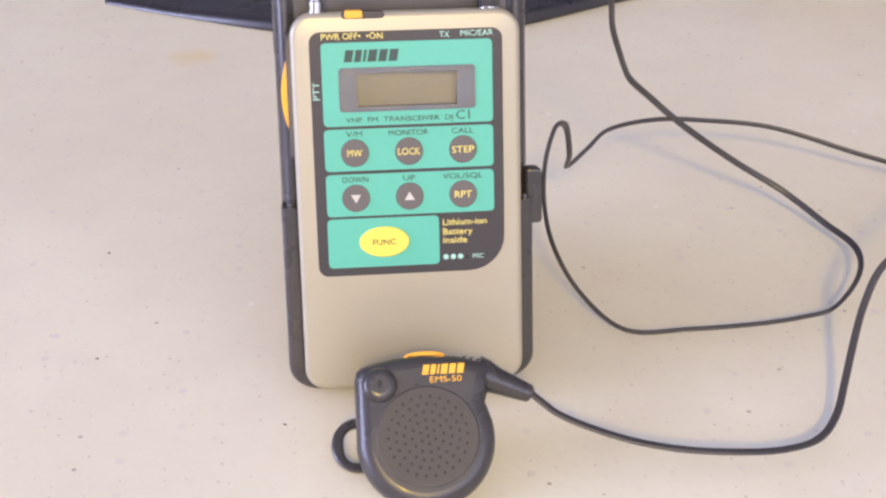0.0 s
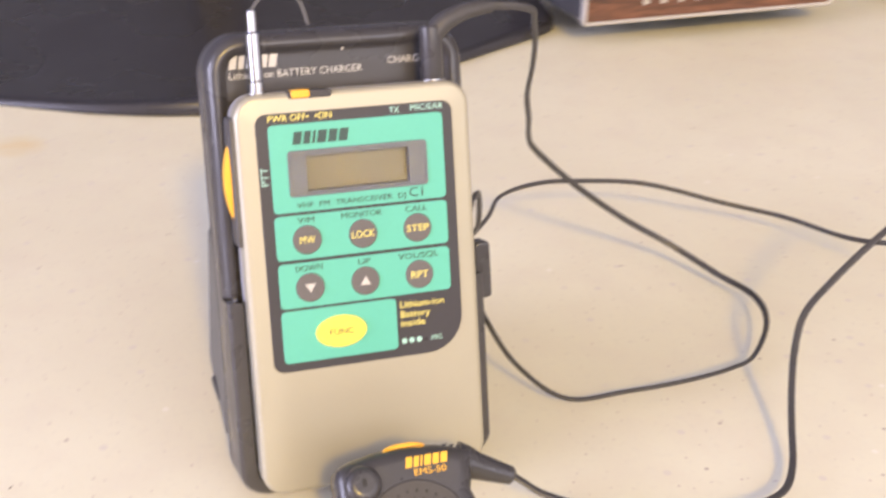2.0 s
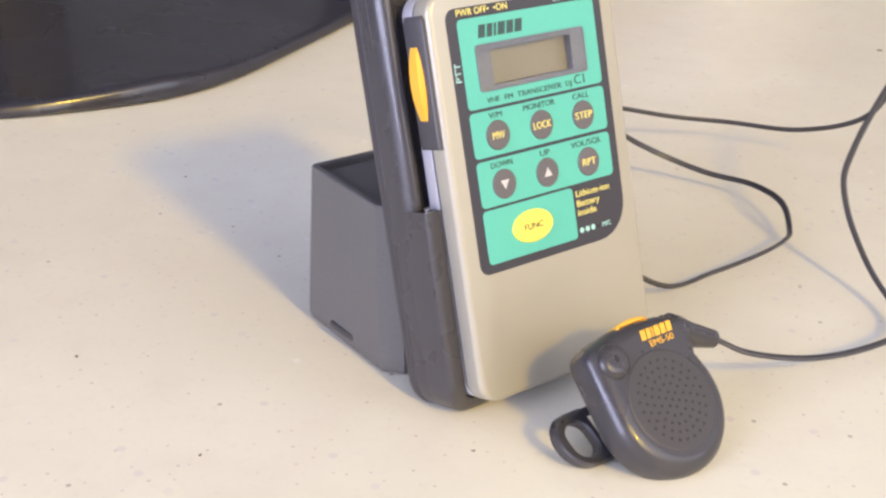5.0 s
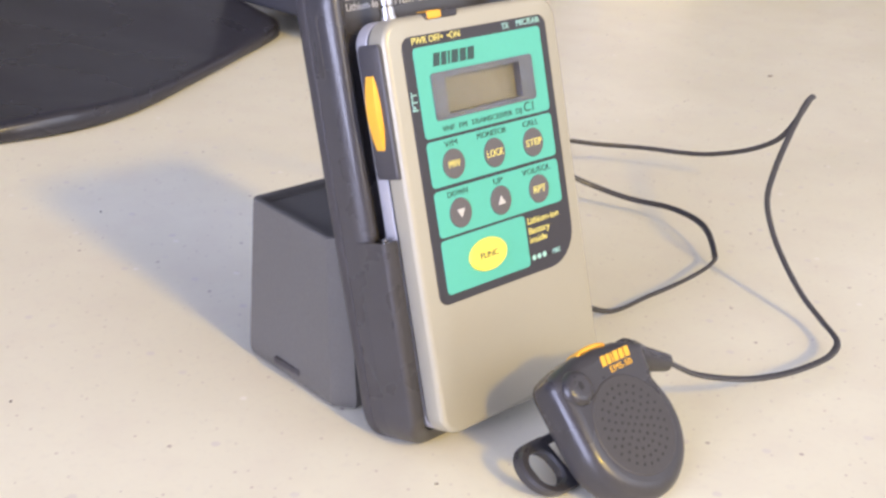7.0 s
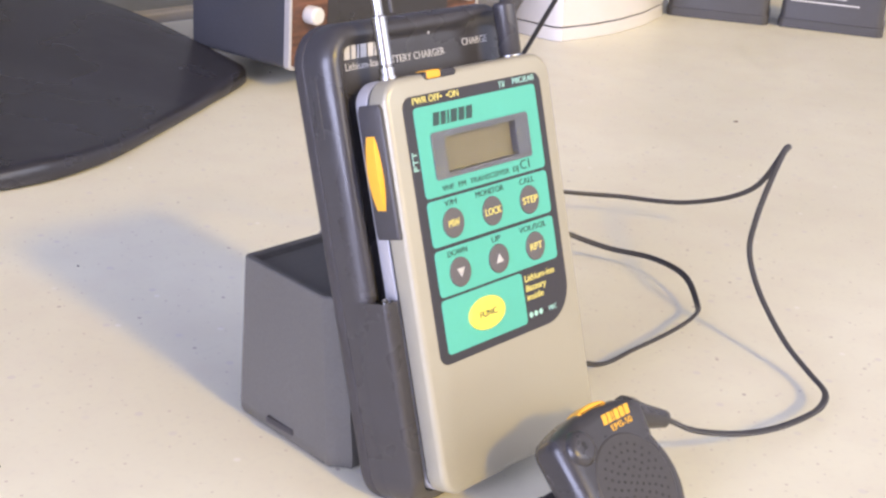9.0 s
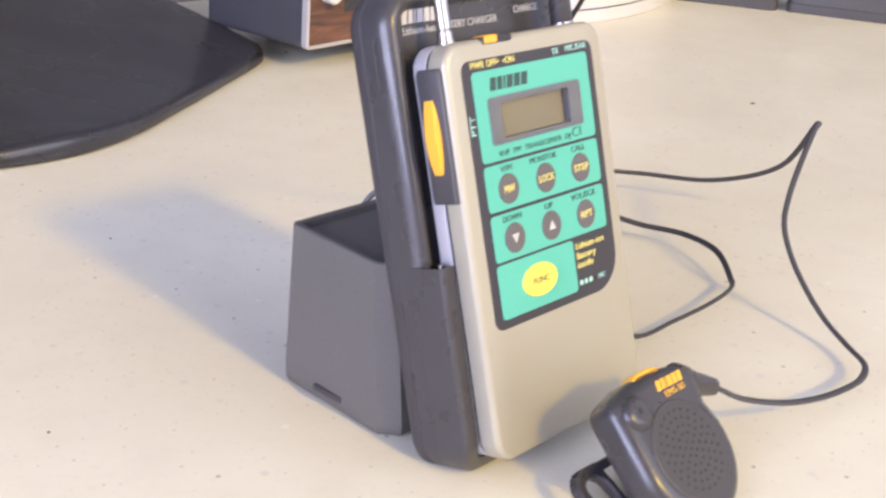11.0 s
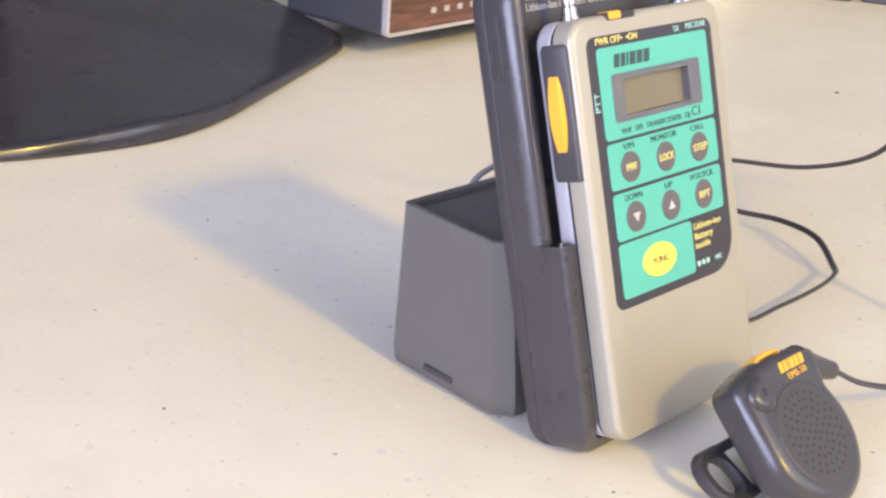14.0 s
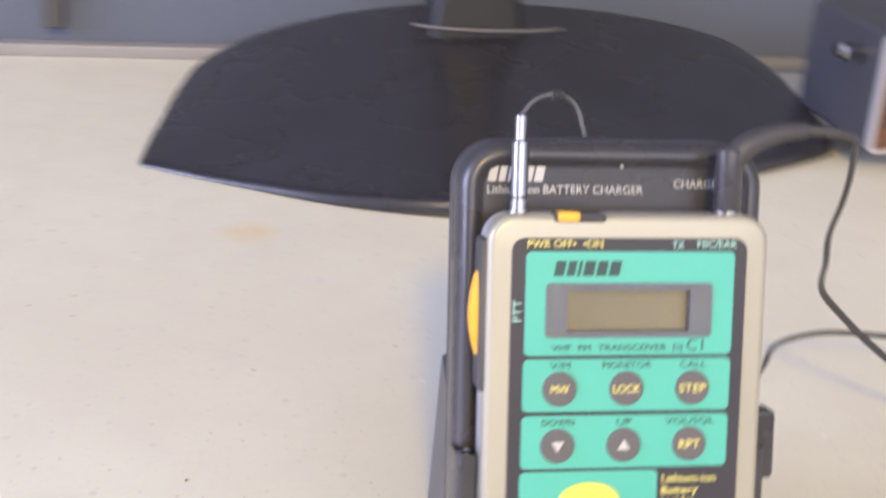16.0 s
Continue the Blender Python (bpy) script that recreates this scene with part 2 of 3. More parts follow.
def tube(points, radius, seg=10, flat=1.0, bm=None, closed=False):
    """A tube along points; radius: one, or one for each point."""
    bm = bm or bmesh.new()
    pts = [Vector(p) for p in points]
    rs = radius if isinstance(radius, (list, tuple)) else [radius] * len(pts)
    rings, up = [], None
    for i, p in enumerate(pts):
        d = (pts[min(i + 1, len(pts) - 1)] - pts[max(i - 1, 0)]).normalized()
        if up is None:
            up = Vector((0, 0, 1)) if abs(d.z) < 0.9 else Vector((0, 1, 0))
        side = d.cross(up).normalized()
        up = side.cross(d).normalized()
        rings.append([bm.verts.new(p + (side * math.cos(a) * flat + up * math.sin(a)) * rs[i])
                      for a in (2 * math.pi * k / seg for k in range(seg))])
    for a, b in zip(rings, rings[1:]):
        for k in range(seg):
            bm.faces.new((a[k], a[(k + 1) % seg], b[(k + 1) % seg], b[k]))
    bm.faces.new(rings[0])
    bm.faces.new(rings[-1])
    return bm


def spline(points, per=8):
    """A smooth line through points (centripetal Catmull-Rom)."""
    p = [Vector(q) for q in points]
    p = [p[0] * 2 - p[1]] + p + [p[-1] * 2 - p[-2]]
    out = []
    for i in range(1, len(p) - 2):
        a, b, c, d = p[i - 1:i + 3]
        t1 = math.sqrt((b - a).length)
        t2 = t1 + math.sqrt((c - b).length)
        t3 = t2 + math.sqrt((d - c).length)
        for k in range(per):
            t = t1 + (t2 - t1) * k / per
            a1 = a * ((t1 - t) / t1) + b * (t / t1)
            a2 = b * ((t2 - t) / (t2 - t1)) + c * ((t - t1) / (t2 - t1))
            a3 = c * ((t3 - t) / (t3 - t2)) + d * ((t - t2) / (t3 - t2))
            b1 = a1 * ((t2 - t) / t2) + a2 * (t / t2)
            b2 = a2 * ((t3 - t) / (t3 - t1)) + a3 * ((t - t1) / (t3 - t1))
            out.append(b1 * ((t2 - t) / (t2 - t1)) + b2 * ((t - t1) / (t2 - t1)))
    return out + [p[-2]]


def framed(outer, inner, y0, y1, edge=0.15):
    """A flat frame between two outlines with as many points."""
    bm = bmesh.new()
    rings = [[bm.verts.new((x, y, z)) for x, z in o] for o, y in ((outer, y1), (inset(outer, 0), y0 + edge), (inset(outer, edge), y0), (inset(inner, -edge), y0), (inner, y0 + edge), (inner, y1))]
    n = len(outer)
    for a, b in zip(rings, rings[1:]):
        for i in range(n):
            bm.faces.new((a[i], a[(i + 1) % n], b[(i + 1) % n], b[i]))
    return bm


def lettering(name, text, x0, x1, z0, high, y, mat, parent, turn=0.0, raised=0.12, lean=0.0, label=""):
    """Raised words on a face that looks to -y: from x0 to x1, on the baseline z0, with capitals of that height."""
    cu = bpy.data.curves.new(name, "FONT")
    cu.body, cu.size, cu.extrude, cu.resolution_u, cu.shear = text, 1.0, 0.0, 3, lean
    tmp = new(name, cu)
    me = bpy.data.meshes.new_from_object(tmp.evaluated_get(bpy.context.evaluated_depsgraph_get()))
    bpy.data.objects.remove(tmp)
    bpy.data.curves.remove(cu)
    bm = bmesh.new()
    bm.from_mesh(me)
    bpy.data.meshes.remove(me)
    xs = [v.co.x for v in bm.verts]
    ys = [v.co.y for v in bm.verts if v.co.y > 0]
    sx, sz = (x1 - x0) / (max(xs) - min(xs)), high / max(ys)
    left = min(xs)
    for v in bm.verts:
        dx, dz = (v.co.x - left) * sx, v.co.y * sz
        c, s = math.cos(turn), math.sin(turn)
        v.co = (x0 + dx * c - dz * s, y, z0 + dx * s + dz * c)
    grown = bmesh.ops.extrude_face_region(bm, geom=bm.faces[:])
    for v in grown["geom"]:
        if isinstance(v, bmesh.types.BMVert):
            v.co.y -= raised
    return part(name, bm, mat, parent, label)


def mark(name, x0, x1, z0, z1, y, mat, parent, lean=0.5, label="", raised=0.12):
    """A maker's mark as a row of plain slanted blocks of uneven width."""
    step, a = (x1 - x0 - lean) / 5.4, x0
    for wide in (1.0, 0.85, 0.45, 1.05, 1.0, 1.05):
        b = a + wide * step - 0.22 * step
        part(name, slab([(a, z0), (b, z0), (b + lean, z1), (a + lean, z1)], y - raised, y, 0.03, 0.0), mat, parent, label)
        a += wide * step


def bars(name, x0, x1, z0, z1, y, mat, parent, raised=0.1, label=""):
    return part(name, slab(rounded(x0, x1, z0, z1, 0.15, 2), y - raised, y, 0.03, 0.0), mat, parent, label)


# ---------------------------------------------------------------- room
def wall_with_window(name, a, b, u0, u1, z0, z1, hole, axis, label, mat):
    """A wall between a and b along axis (its thickness), spanning u0..u1 and z0..z1, with one opening."""
    h0, h1, g0, g1 = hole
    bm = bmesh.new()
    for p0, p1, q0, q1 in ((u0, h0, z0, z1), (h1, u1, z0, z1), (h0, h1, z0, g0), (h0, h1, g1, z1)):
        if axis == "y":
            box(p0, p1, a, b, q0, q1, 0.02, bm)
        else:
            box(a, b, p0, p1, q0, q1, 0.02, bm)
    return tagged(part(name, bm, mat, None), label, "wall", "", "structure")


FLOOR_Z = -740
DESK_Z = -2.6
tagged(part("floor", box(-3400, 1900, -1700, 900, FLOOR_Z - 60, FLOOR_Z, 0.02), M_FLOOR, None), "brown carpeted floor", "floor", "", "structure")
tagged(part("ceiling", box(-3400, 1900, -1700, 900, 1700, 1760, 0.02), M_ROOM, None), "plain warm white ceiling", "ceiling", "", "structure")
tagged(part("wall_north", box(-3400, 1900, 497, 620, FLOOR_Z, 1700, 0.02), M_WALL, None), "grey-blue painted wall behind the desk, darkened for shade", "wall", "", "structure")
tagged(part("wall_east", box(1800, 1900, -1600, 497, FLOOR_Z, 1700, 0.02), M_ROOM, None), "plain warm white wall", "wall", "", "structure")
wall_with_window("wall_south", -1700, -1600, -3300, 1800, FLOOR_Z, 1700, (-600, 1700, 330, 1650), "y", "warm white wall with a wide window opening", M_ROOM)
wall_with_window("wall_west", -3400, -3300, -1600, 497, FLOOR_Z, 1700, (-1550, 450, 100, 1600), "x", "warm white wall with a window opening", M_ROOM)
tagged(part("trim", box(-3300, 1800, 486, 497, DESK_Z - 2, 3, 1.0), M_STRIP, None), "grey upstand strip along the back of the desk", "trim", "", "structure")

desk = thing("desk", pose(0, 0, 0), "cream speckled laminate desk with a faint yellow stain", "desk")
part("desktop", box(-900, 1100, -420, 486, DESK_Z - 30, DESK_Z, 3.0), M_TABLE, desk)
for lx, ly in ((-860, -380), (1060, -380), (-860, 440), (1060, 440)):
    part("leg", box(lx - 20, lx + 20, ly - 20, ly + 20, FLOOR_Z, DESK_Z - 29.9, 1.5), M_BODY, desk, "dark steel leg")

# ---------------------------------------------------------------- transceiver
LEAN = pose(0.0001, -0.0008, 0.005, -16.41, 0, 0)
radio = thing("transceiver", LEAN, "small silver handheld transceiver with turquoise keypad, leaning in its charger", "transceiver")
FACE = rounded(-28, 28, 0, 95, (5.5, 5.5, 5.5, 5.5), 8)
OPENING = (-13.2, 13.1, 71.7, 81.1)


def shell_with_well(outline, y0, y1, edge, back, opening, depth):
    """A plate like slab(), its front pierced by a well of that depth; opening has as many points as outline."""
    prof = [(edge * (1 - math.sin(a)), y0 + edge * (1 - math.cos(a))) for a in (math.pi / 2 * k / 5 for k in range(6))]
    prof += [(back * (1 - math.cos(a)), y1 - back * (1 - math.sin(a))) for a in (math.pi / 2 * k / 4 for k in range(5))]
    bm = bmesh.new()
    rings = [[bm.verts.new((x, depth, z)) for x, z in opening], [bm.verts.new((x, y0, z)) for x, z in opening]]
    rings += [[bm.verts.new((x, y, z)) for x, z in inset(outline, d)] for d, y in prof]
    n = len(outline)
    for a, b in zip(rings, rings[1:]):
        for i in range(n):
            bm.faces.new((a[i], a[(i + 1) % n], b[(i + 1) % n], b[i]))
    bm.faces.new(rings[0])
    bm.faces.new(rings[-1])
    return bm


part("front_shell", shell_with_well(FACE, 0, 5.4, 1.5, 0.3, rounded(*OPENING, 0.5, 8), 2.4), M_SILVER, radio, "champagne silver front shell")
part("seam", slab(inset(FACE, 0.5), 5.2, 6.2, 0.1), M_DARK, radio, "dark seam between the shells")
part("rear_shell", slab(inset(FACE, 0.15), 6.2, 10.6, 0.3, 1.3), M_REAR, radio, "silver grey rear shell")
PANEL = rounded(-23.4, 23.5, 30, 90.6, (2.6, 9.0, 2.6, 2.6), 7)
part("face_panel", framed(PANEL, rounded(*OPENING, 0.5, 7), -0.25, 0.2, 0.12), M_PANEL, radio, "dark charcoal face panel")
CARDS = ((-20.6, 21.0, 67.7, 88.0), (-20.7, 21.0, 56.6, 67.0), (-20.7, 21.0, 45.2, 55.8), (-20.8, 7.0, 32.1, 44.6))
for x0, x1, z0, z1 in CARDS:
    sheet = rounded(x0, x1, z0, z1, 1.1, 4)
    bm = framed(sheet, rounded(*OPENING, 0.5, 4), -0.4, -0.2, 0.08) if z1 > 80 else slab(sheet, -0.4, -0.2, 0.08, 0)
    part("card", bm, M_TEAL, radio, "turquoise keypad panel")


VIEW = rounded(-12.3, 12.2, 72.4, 80.5, 0.3, 4)
win = part("display", framed(rounded(-16.4, 16.5, 71.4, 81.7, 0.8, 4), VIEW, -0.52, -0.3, 0.04), M_BEZEL, radio, "slate grey display window")
part("display_well", framed(rounded(-13.1, 13.0, 71.8, 81.0, 0.4, 4), VIEW, -0.3, 1.9, 0.05), M_WELL, win, "dark wall round the sunken display")
part("lcd", slab(rounded(-13.0, 12.9, 71.9, 80.9, 0.3, 3), 1.6, 2.2, 0.03, 0), M_LCD, win, "blank olive liquid crystal display")
part("display_rim", framed(rounded(-16.6, 16.7, 71.2, 81.9, 0.9, 4), rounded(-16.2, 16.3, 71.6, 81.5, 0.6, 4), -0.66, -0.4, 0.06), M_BEZEL, win)
pane = part("display_glass", slab(rounded(-16.2, 16.3, 71.6, 81.5, 0.6, 4), -0.62, -0.56, 0.01, 0), M_GLASS, win, "clear display window pane")
pane.visible_shadow = False

lettering("lettering", "PWR OFF\u2022  \u2022ON", -20.4, -5.6, 88.75, 1.5, -0.25, M_YINK, radio)
lettering("lettering", "TX", 8.2, 10.6, 88.6, 1.4, -0.25, M_TINK, radio)
lettering("lettering", "MIC/EAR", 13.3, 21.3, 88.8, 1.4, -0.25, M_TINK, radio)
lettering("lettering", "PTT", -21.35, -17.1, 74.4, 1.55, -0.25, M_TINK, radio, turn=math.pi / 2)
mark("maker_mark", -15.2, -1.2, 83.3, 86.2, -0.4, M_DINK, radio, 0.55, "dark slanted maker's mark")
lettering("lettering", "VHF  FM  TRANSCEIVER  DJ", -15.2, 11.0, 68.6, 1.25, -0.4, M_DINK, radio)
lettering("lettering", "C1", 11.9, 15.2, 68.6, 2.2, -0.4, M_DINK, radio)
KEYPAD = ((-13.35, 61.1, "MW", "V/M", 2.0), (0, 61.1, "LOCK", "MONITOR", 4.9), (13.35, 61.1, "STEP", "CALL", 2.7),
        (-13.45, 49.8, "", "DOWN", 3.2), (-0.15, 49.8, "", "UP", 1.5), (13.2, 49.8, "RPT", "VOL/SQL", 5.0))
for kx, kz, word, caption, half in KEYPAD:
    knob_cap = part("button", slab(ellipse(kx, kz, 3.45, 3.45), -0.75, -0.35, 0.25, 0), M_KEY, radio, "round dark grey button")
    if word:
        w = 0.62 * len(word) + (0.55 if word == "MW" else 0.25)
        lettering("lettering", word, kx - w, kx + w, kz - 0.8, 1.65, -0.75, M_YINK, knob_cap)
    else:
        s = -1 if caption == "DOWN" else 1
        tri = [(kx - 1.25, kz - 0.9 * s), (kx + 1.25, kz - 0.9 * s), (kx, kz + 1.2 * s)]
        part("arrow", slab(tri if s > 0 else tri[::-1], -0.85, -0.75, 0.03, 0), M_WINK, knob_cap, "pale triangular arrow")
    lettering("lettering", caption, kx - half, kx + half, kz + 4.0, 1.35, -0.4, M_DINK, radio)
func = part("function_button", slab(ellipse(-6.8, 38.5, 6.2, 3.85, 40), -1.0, -0.35, 0.4, 0), M_YELLOW, radio, "oval yellow function button")
lettering("lettering", "FUNC", -9.7, -3.9, 37.8, 1.5, -1.0, M_DINK, func)
for words, z, wide in (("Lithium-ion", 42.0, 11.0), ("Battery", 39.6, 7.4), ("inside", 37.4, 6.0)):
    lettering("lettering", words, 8.0, 8.0 + wide, z, 1.55, -0.25, M_YINK, radio)
for k in range(3):
    part("dot", slab(ellipse(8.6 + 1.85 * k, 33.8, 0.68, 0.68, 16), -0.34, -0.2, 0.05, 0), M_TINK, radio, "pale green dot")
part("mic_hole", slab(ellipse(14.0, 33.6, 0.45, 0.45, 14), -0.28, -0.2, 0.03, 0), M_DARK, radio)
lettering("lettering", "MIC", 15.4, 18.2, 33.2, 1.15, -0.25, M_TINK, radio)
# power switch in the top edge
sw = part("power_switch", slab(rounded(-15.4, -5.0, 93.5, 95.35, 0.9, 4), -0.12, 4.6, 0.3), M_PANEL, radio, "dark recess of the sliding power switch")
part("slider", slab(rounded(-14.6, -10.2, 93.7, 95.55, 0.5, 3), -0.3, 3.4, 0.35), M_AMBER, sw, "amber slider")
# push-to-talk switch on the left side
bm = bmesh.new()
side = [(1.2, 60.5), (8.0, 60.5), (8.4, 61.6), (8.4, 89.0), (7.6, 90.2), (1.9, 90.2), (1.2, 89.2)]
ring0 = [bm.verts.new((-27.4, y, z)) for y, z in side]
ring1 = [bm.verts.new((-28.8, y, z)) for y, z in side]
ring2 = [bm.verts.new((-29.1, y + (0.4 if y < 5 else -0.4), z + (0.4 if z < 75 else -0.4))) for y, z in side]
for a, b in ((ring0, ring1), (ring1, ring2)):
    for i in range(len(side)):
        bm.faces.new((a[i], a[(i + 1) % len(side)], b[(i + 1) % len(side)], b[i]))
bm.faces.new(ring2)
ptt = part("talk_switch", bm, M_SWITCH, radio, "charcoal talk switch housing")
bm = bmesh.new()
rows = []
for k in range(13):
    s = -1 + k / 6
    z, out = 75.3 + 8.2 * s, 1.35 * (1 - s * s)
    rows.append([bm.verts.new(q) for q in ((-28.9, 2.9 + 0.9 * s * s, z), (-29.25 - out, 3.3 + 0.9 * s * s, z), (-29.25 - out, 6.4, z), (-28.9, 6.8, z))])
for a, b in zip(rows, rows[1:]):
    for i in range(3):
        bm.faces.new((a[i], a[i + 1], b[i + 1], b[i]))
bm.faces.new(rows[0])
bm.faces.new(rows[-1])
part("talk_button", bm, M_AMBER, ptt, "bulging amber talk button")
# telescopic antenna with a thin folded tip
ant = part("antenna", tube([(-21.2, 5.2, 93.5), (-21.2, 5.2, 97.6), (-21.2, 5.2, 97.8), (-21.2, 5.2, 98.0), (-21.2, 5.2, 98.2), (-21.2, 5.2, 108.6), (-21.2, 5.2, 109.0)], [1.8, 1.8, 1.5, 1.5, 1.7, 1.7, 1.35], 20), M_CHROME, radio, "chrome telescopic antenna")
part("antenna_tip", tube([(-21.2, 5.2, 108.8), (-21.2, 5.2, 113.6), (-21.2, 5.2, 114.0)], [1.15, 1.15, 0.8], 14), M_CHROME, ant)
part("whip", tube(spline([(-21.2, 5.2, 113.8), (-18, 8, 116.6), (-12.5, 12, 117.8), (-8, 15, 115.6), (-5.5, 17, 109.5)], 6), 0.42, 8), M_CLEAR, ant, "thin translucent whip bent backwards")
part("bead", tube([(-13.9, 11, 117.5), (-12.5, 12, 117.8), (-11.2, 13, 117.6)], [0.7, 1.0, 0.7], 10), M_CABLE, ant)
part("antenna_collar", tube([(-21.2, 5.2, 94.6), (-21.2, 5.2, 95.6)], 2.2, 16), M_CHROME, radio)

# ---------------------------------------------------------------- charger
charger = thing("battery_charger", LEAN, "black plastic battery charger standing on the desk, holding the transceiver", "charger")
lean_inverse = LEAN.inverted()
foot = lean_inverse @ Vector((0, 0, DESK_Z * MM))
foot_up = (lean_inverse.to_3x3() @ Vector((0, 0, 1))).normalized()


def trim_at_desk(bm):
    """Cuts off what would reach below the desk top."""
    bmesh.ops.bisect_plane(bm, geom=bm.verts[:] + bm.edges[:] + bm.faces[:], dist=1e-5, plane_co=foot / MM, plane_no=-foot_up, clear_outer=True)
    bmesh.ops.holes_fill(bm, edges=[e for e in bm.edges if e.is_boundary])
    return bm


PLATE = rounded(-32.2, 31.8, -3.6, 108.8, (8.5, 8.5, 9.5, 9.5), 8)
part("back_cover", trim_at_desk(slab(PLATE, 20.2, 25.2, 0.3, 3.2)), M_CHARGER_IN, charger, "black rear cover")
part("cover_seam", trim_at_desk(slab(inset(PLATE, 0.35), 19.9, 20.4, 0.05)), M_DARK, charger)
front_body = loft(PLATE, [(0.1, 20.05), (0.1, 16.4), (0.3, 14.9), (0.85, 13.5), (1.6, 12.5), (2.4, 12.0), (3.2, 11.85), (4.0, 12.1), (4.7, 12.75), (5.2, 13.15), (5.7, 13.2)])
part("back_plate", trim_at_desk(front_body), M_CHARGER, charger, "black upright back plate with a round glossy rim", 60)
# the cradle: a U-shaped wall that runs flush down both sides and under the transceiver
INNER = rounded(-28.35, 28.35, -0.3, 109.0, (5.6, 5.6, 9.5, 9.5), 8)
cradle = loft(PLATE, [(0.05, 15.6), (0.05, 6.6), (0.25, 5.9), (0.8, 5.45), (1.5, 5.35)], None, (False, False))
cradle.verts.ensure_lookup_table()
count = len(PLATE)
front_ring = cradle.verts[-count:]
rings = [front_ring] + [[cradle.verts.new((x, y, z)) for x, z in INNER] for y in (5.5, 15.6)]
for a, b in zip(rings, rings[1:]):
    for i in range(count):
        cradle.faces.new((a[i], a[(i + 1) % count], b[(i + 1) % count], b[i]))
for v in cradle.verts:
    if v.co.z < 7 and v.co.y < 12:
        v.co.y += 5.0 * ((7 - v.co.z) / 9.6) ** 1.5 * (12 - v.co.y) / 6
bmesh.ops.bisect_plane(cradle, geom=cradle.verts[:] + cradle.edges[:] + cradle.faces[:], dist=1e-5, plane_co=(0, 0, 46.6), plane_no=(0, 0, 1), clear_outer=True)
bmesh.ops.holes_fill(cradle, edges=[e for e in cradle.edges if e.is_boundary and all(v.co.z > 46 for v in e.verts)])
part("cradle", trim_at_desk(cradle), M_CHARGER, charger, "black cradle wall round the transceiver's lower half", 40)
for s in (-1, 1):
    part("contact", tube([(s * 30.0, 7.9, 46.4), (s * 30.0, 7.9, 47.1), (s * 30.0, 7.9, 47.5)], [0.8, 0.8, 0.4], 12), M_CHROME, charger, "small shiny contact pin")
groove = box(-32.22, -31.9, 16.6, 18.4, 84, 98, 0.1)
part("side_groove", groove, M_CABLE, charger, "dark groove in the charger's side")
part("latch", box(30.4, 34.6, 8.0, 14.0, 39.6, 54.0, 0.7), M_CHARGER, charger, "black latch on the charger's side")
mark("maker_mark", -26.0, -13.8, 100.4, 103.4, 13.2, M_WINK, charger, 0.55, "white slanted maker's mark")
lettering("lettering", "Lithium-Ion BATTERY CHARGER", -26.0, 6.0, 98.0, 1.7, 13.2, M_WINK, charger)
lettering("lettering", "CHARGE", 12.4, 21.5, 99.3, 1.7, 13.2, M_WINK, charger)
part("indicator", slab(ellipse(1.4, 103.6, 0.32, 0.32, 16), 12.9, 13.4, 0.1), M_WINK, charger, "small pale indicator dot")

# ---------------------------------------------------------------- grey box behind the charger
stand = thing("plastic_box", pose(0, 0, 0), "dark grey open-topped plastic box standing behind the charger", "box")


def frustum(outline, levels, bm=None, close=(True, True)):
    """Rings of an outline (x, y) at (height, inset)."""
    bm = loft(outline, [(d, -z) for z, d in levels], bm, close)
    for v in bm.verts:
        v.co = (v.co.x, v.co.z, -v.co.y)
    return bm


PLAN = [(-23.5, 36.6), (23.5, 36.6), (27.5, 40.6), (27.5, 72.0), (26.2, 73.4), (-26.2, 73.4), (-27.5, 72.0), (-27.5, 40.6)]
shell = frustum(PLAN, [(DESK_Z, 1.3), (DESK_Z + 0.7, 0.1), (DESK_Z + 2.2, -0.6), (2.0, -0.75), (41.3, 0.2), (41.6, 0.5), (41.6, 2.0), (41.3, 2.3), (39.8, 2.5)])
for v in shell.verts:
    ahead = (73.4 - v.co.y) / 36.8
    v.co.x += math.copysign(2.7 * ahead, v.co.x)
    v.co.y -= 4.2 * ahead * (1 - v.co.z / 41.6)
part("shell", shell, M_STAND, stand, "matte dark grey shell with a recessed top")
part("hole", frustum(ellipse(-6, 58, 1.6, 1.0, 16), [(39.7, 0.2), (39.92, 0.0)]), M_DARK, stand)
part("hole", frustum(ellipse(8, 62, 1.6, 1.0, 16), [(39.7, 0.2), (39.92, 0.0)]), M_DARK, stand)
part("slot", box(-30.1, -29.0, 49.8, 59.8, 0.9, 2.5, 0.1), M_CHARGER_IN, stand, "narrow dark slot in the side")
lead = thing("power_lead", pose(0, 0, 0), "thin grey power lead lying behind the grey box", "cable")
part("sheath", tube(spline([(22, 46, 62), (22, 62, 52), (17, 76, 44), (7, 80, 39), (2, 81, 28), (0, 82, 9), (0, 80, -1.6)], 8), 0.8, 8), M_LEAD, lead)

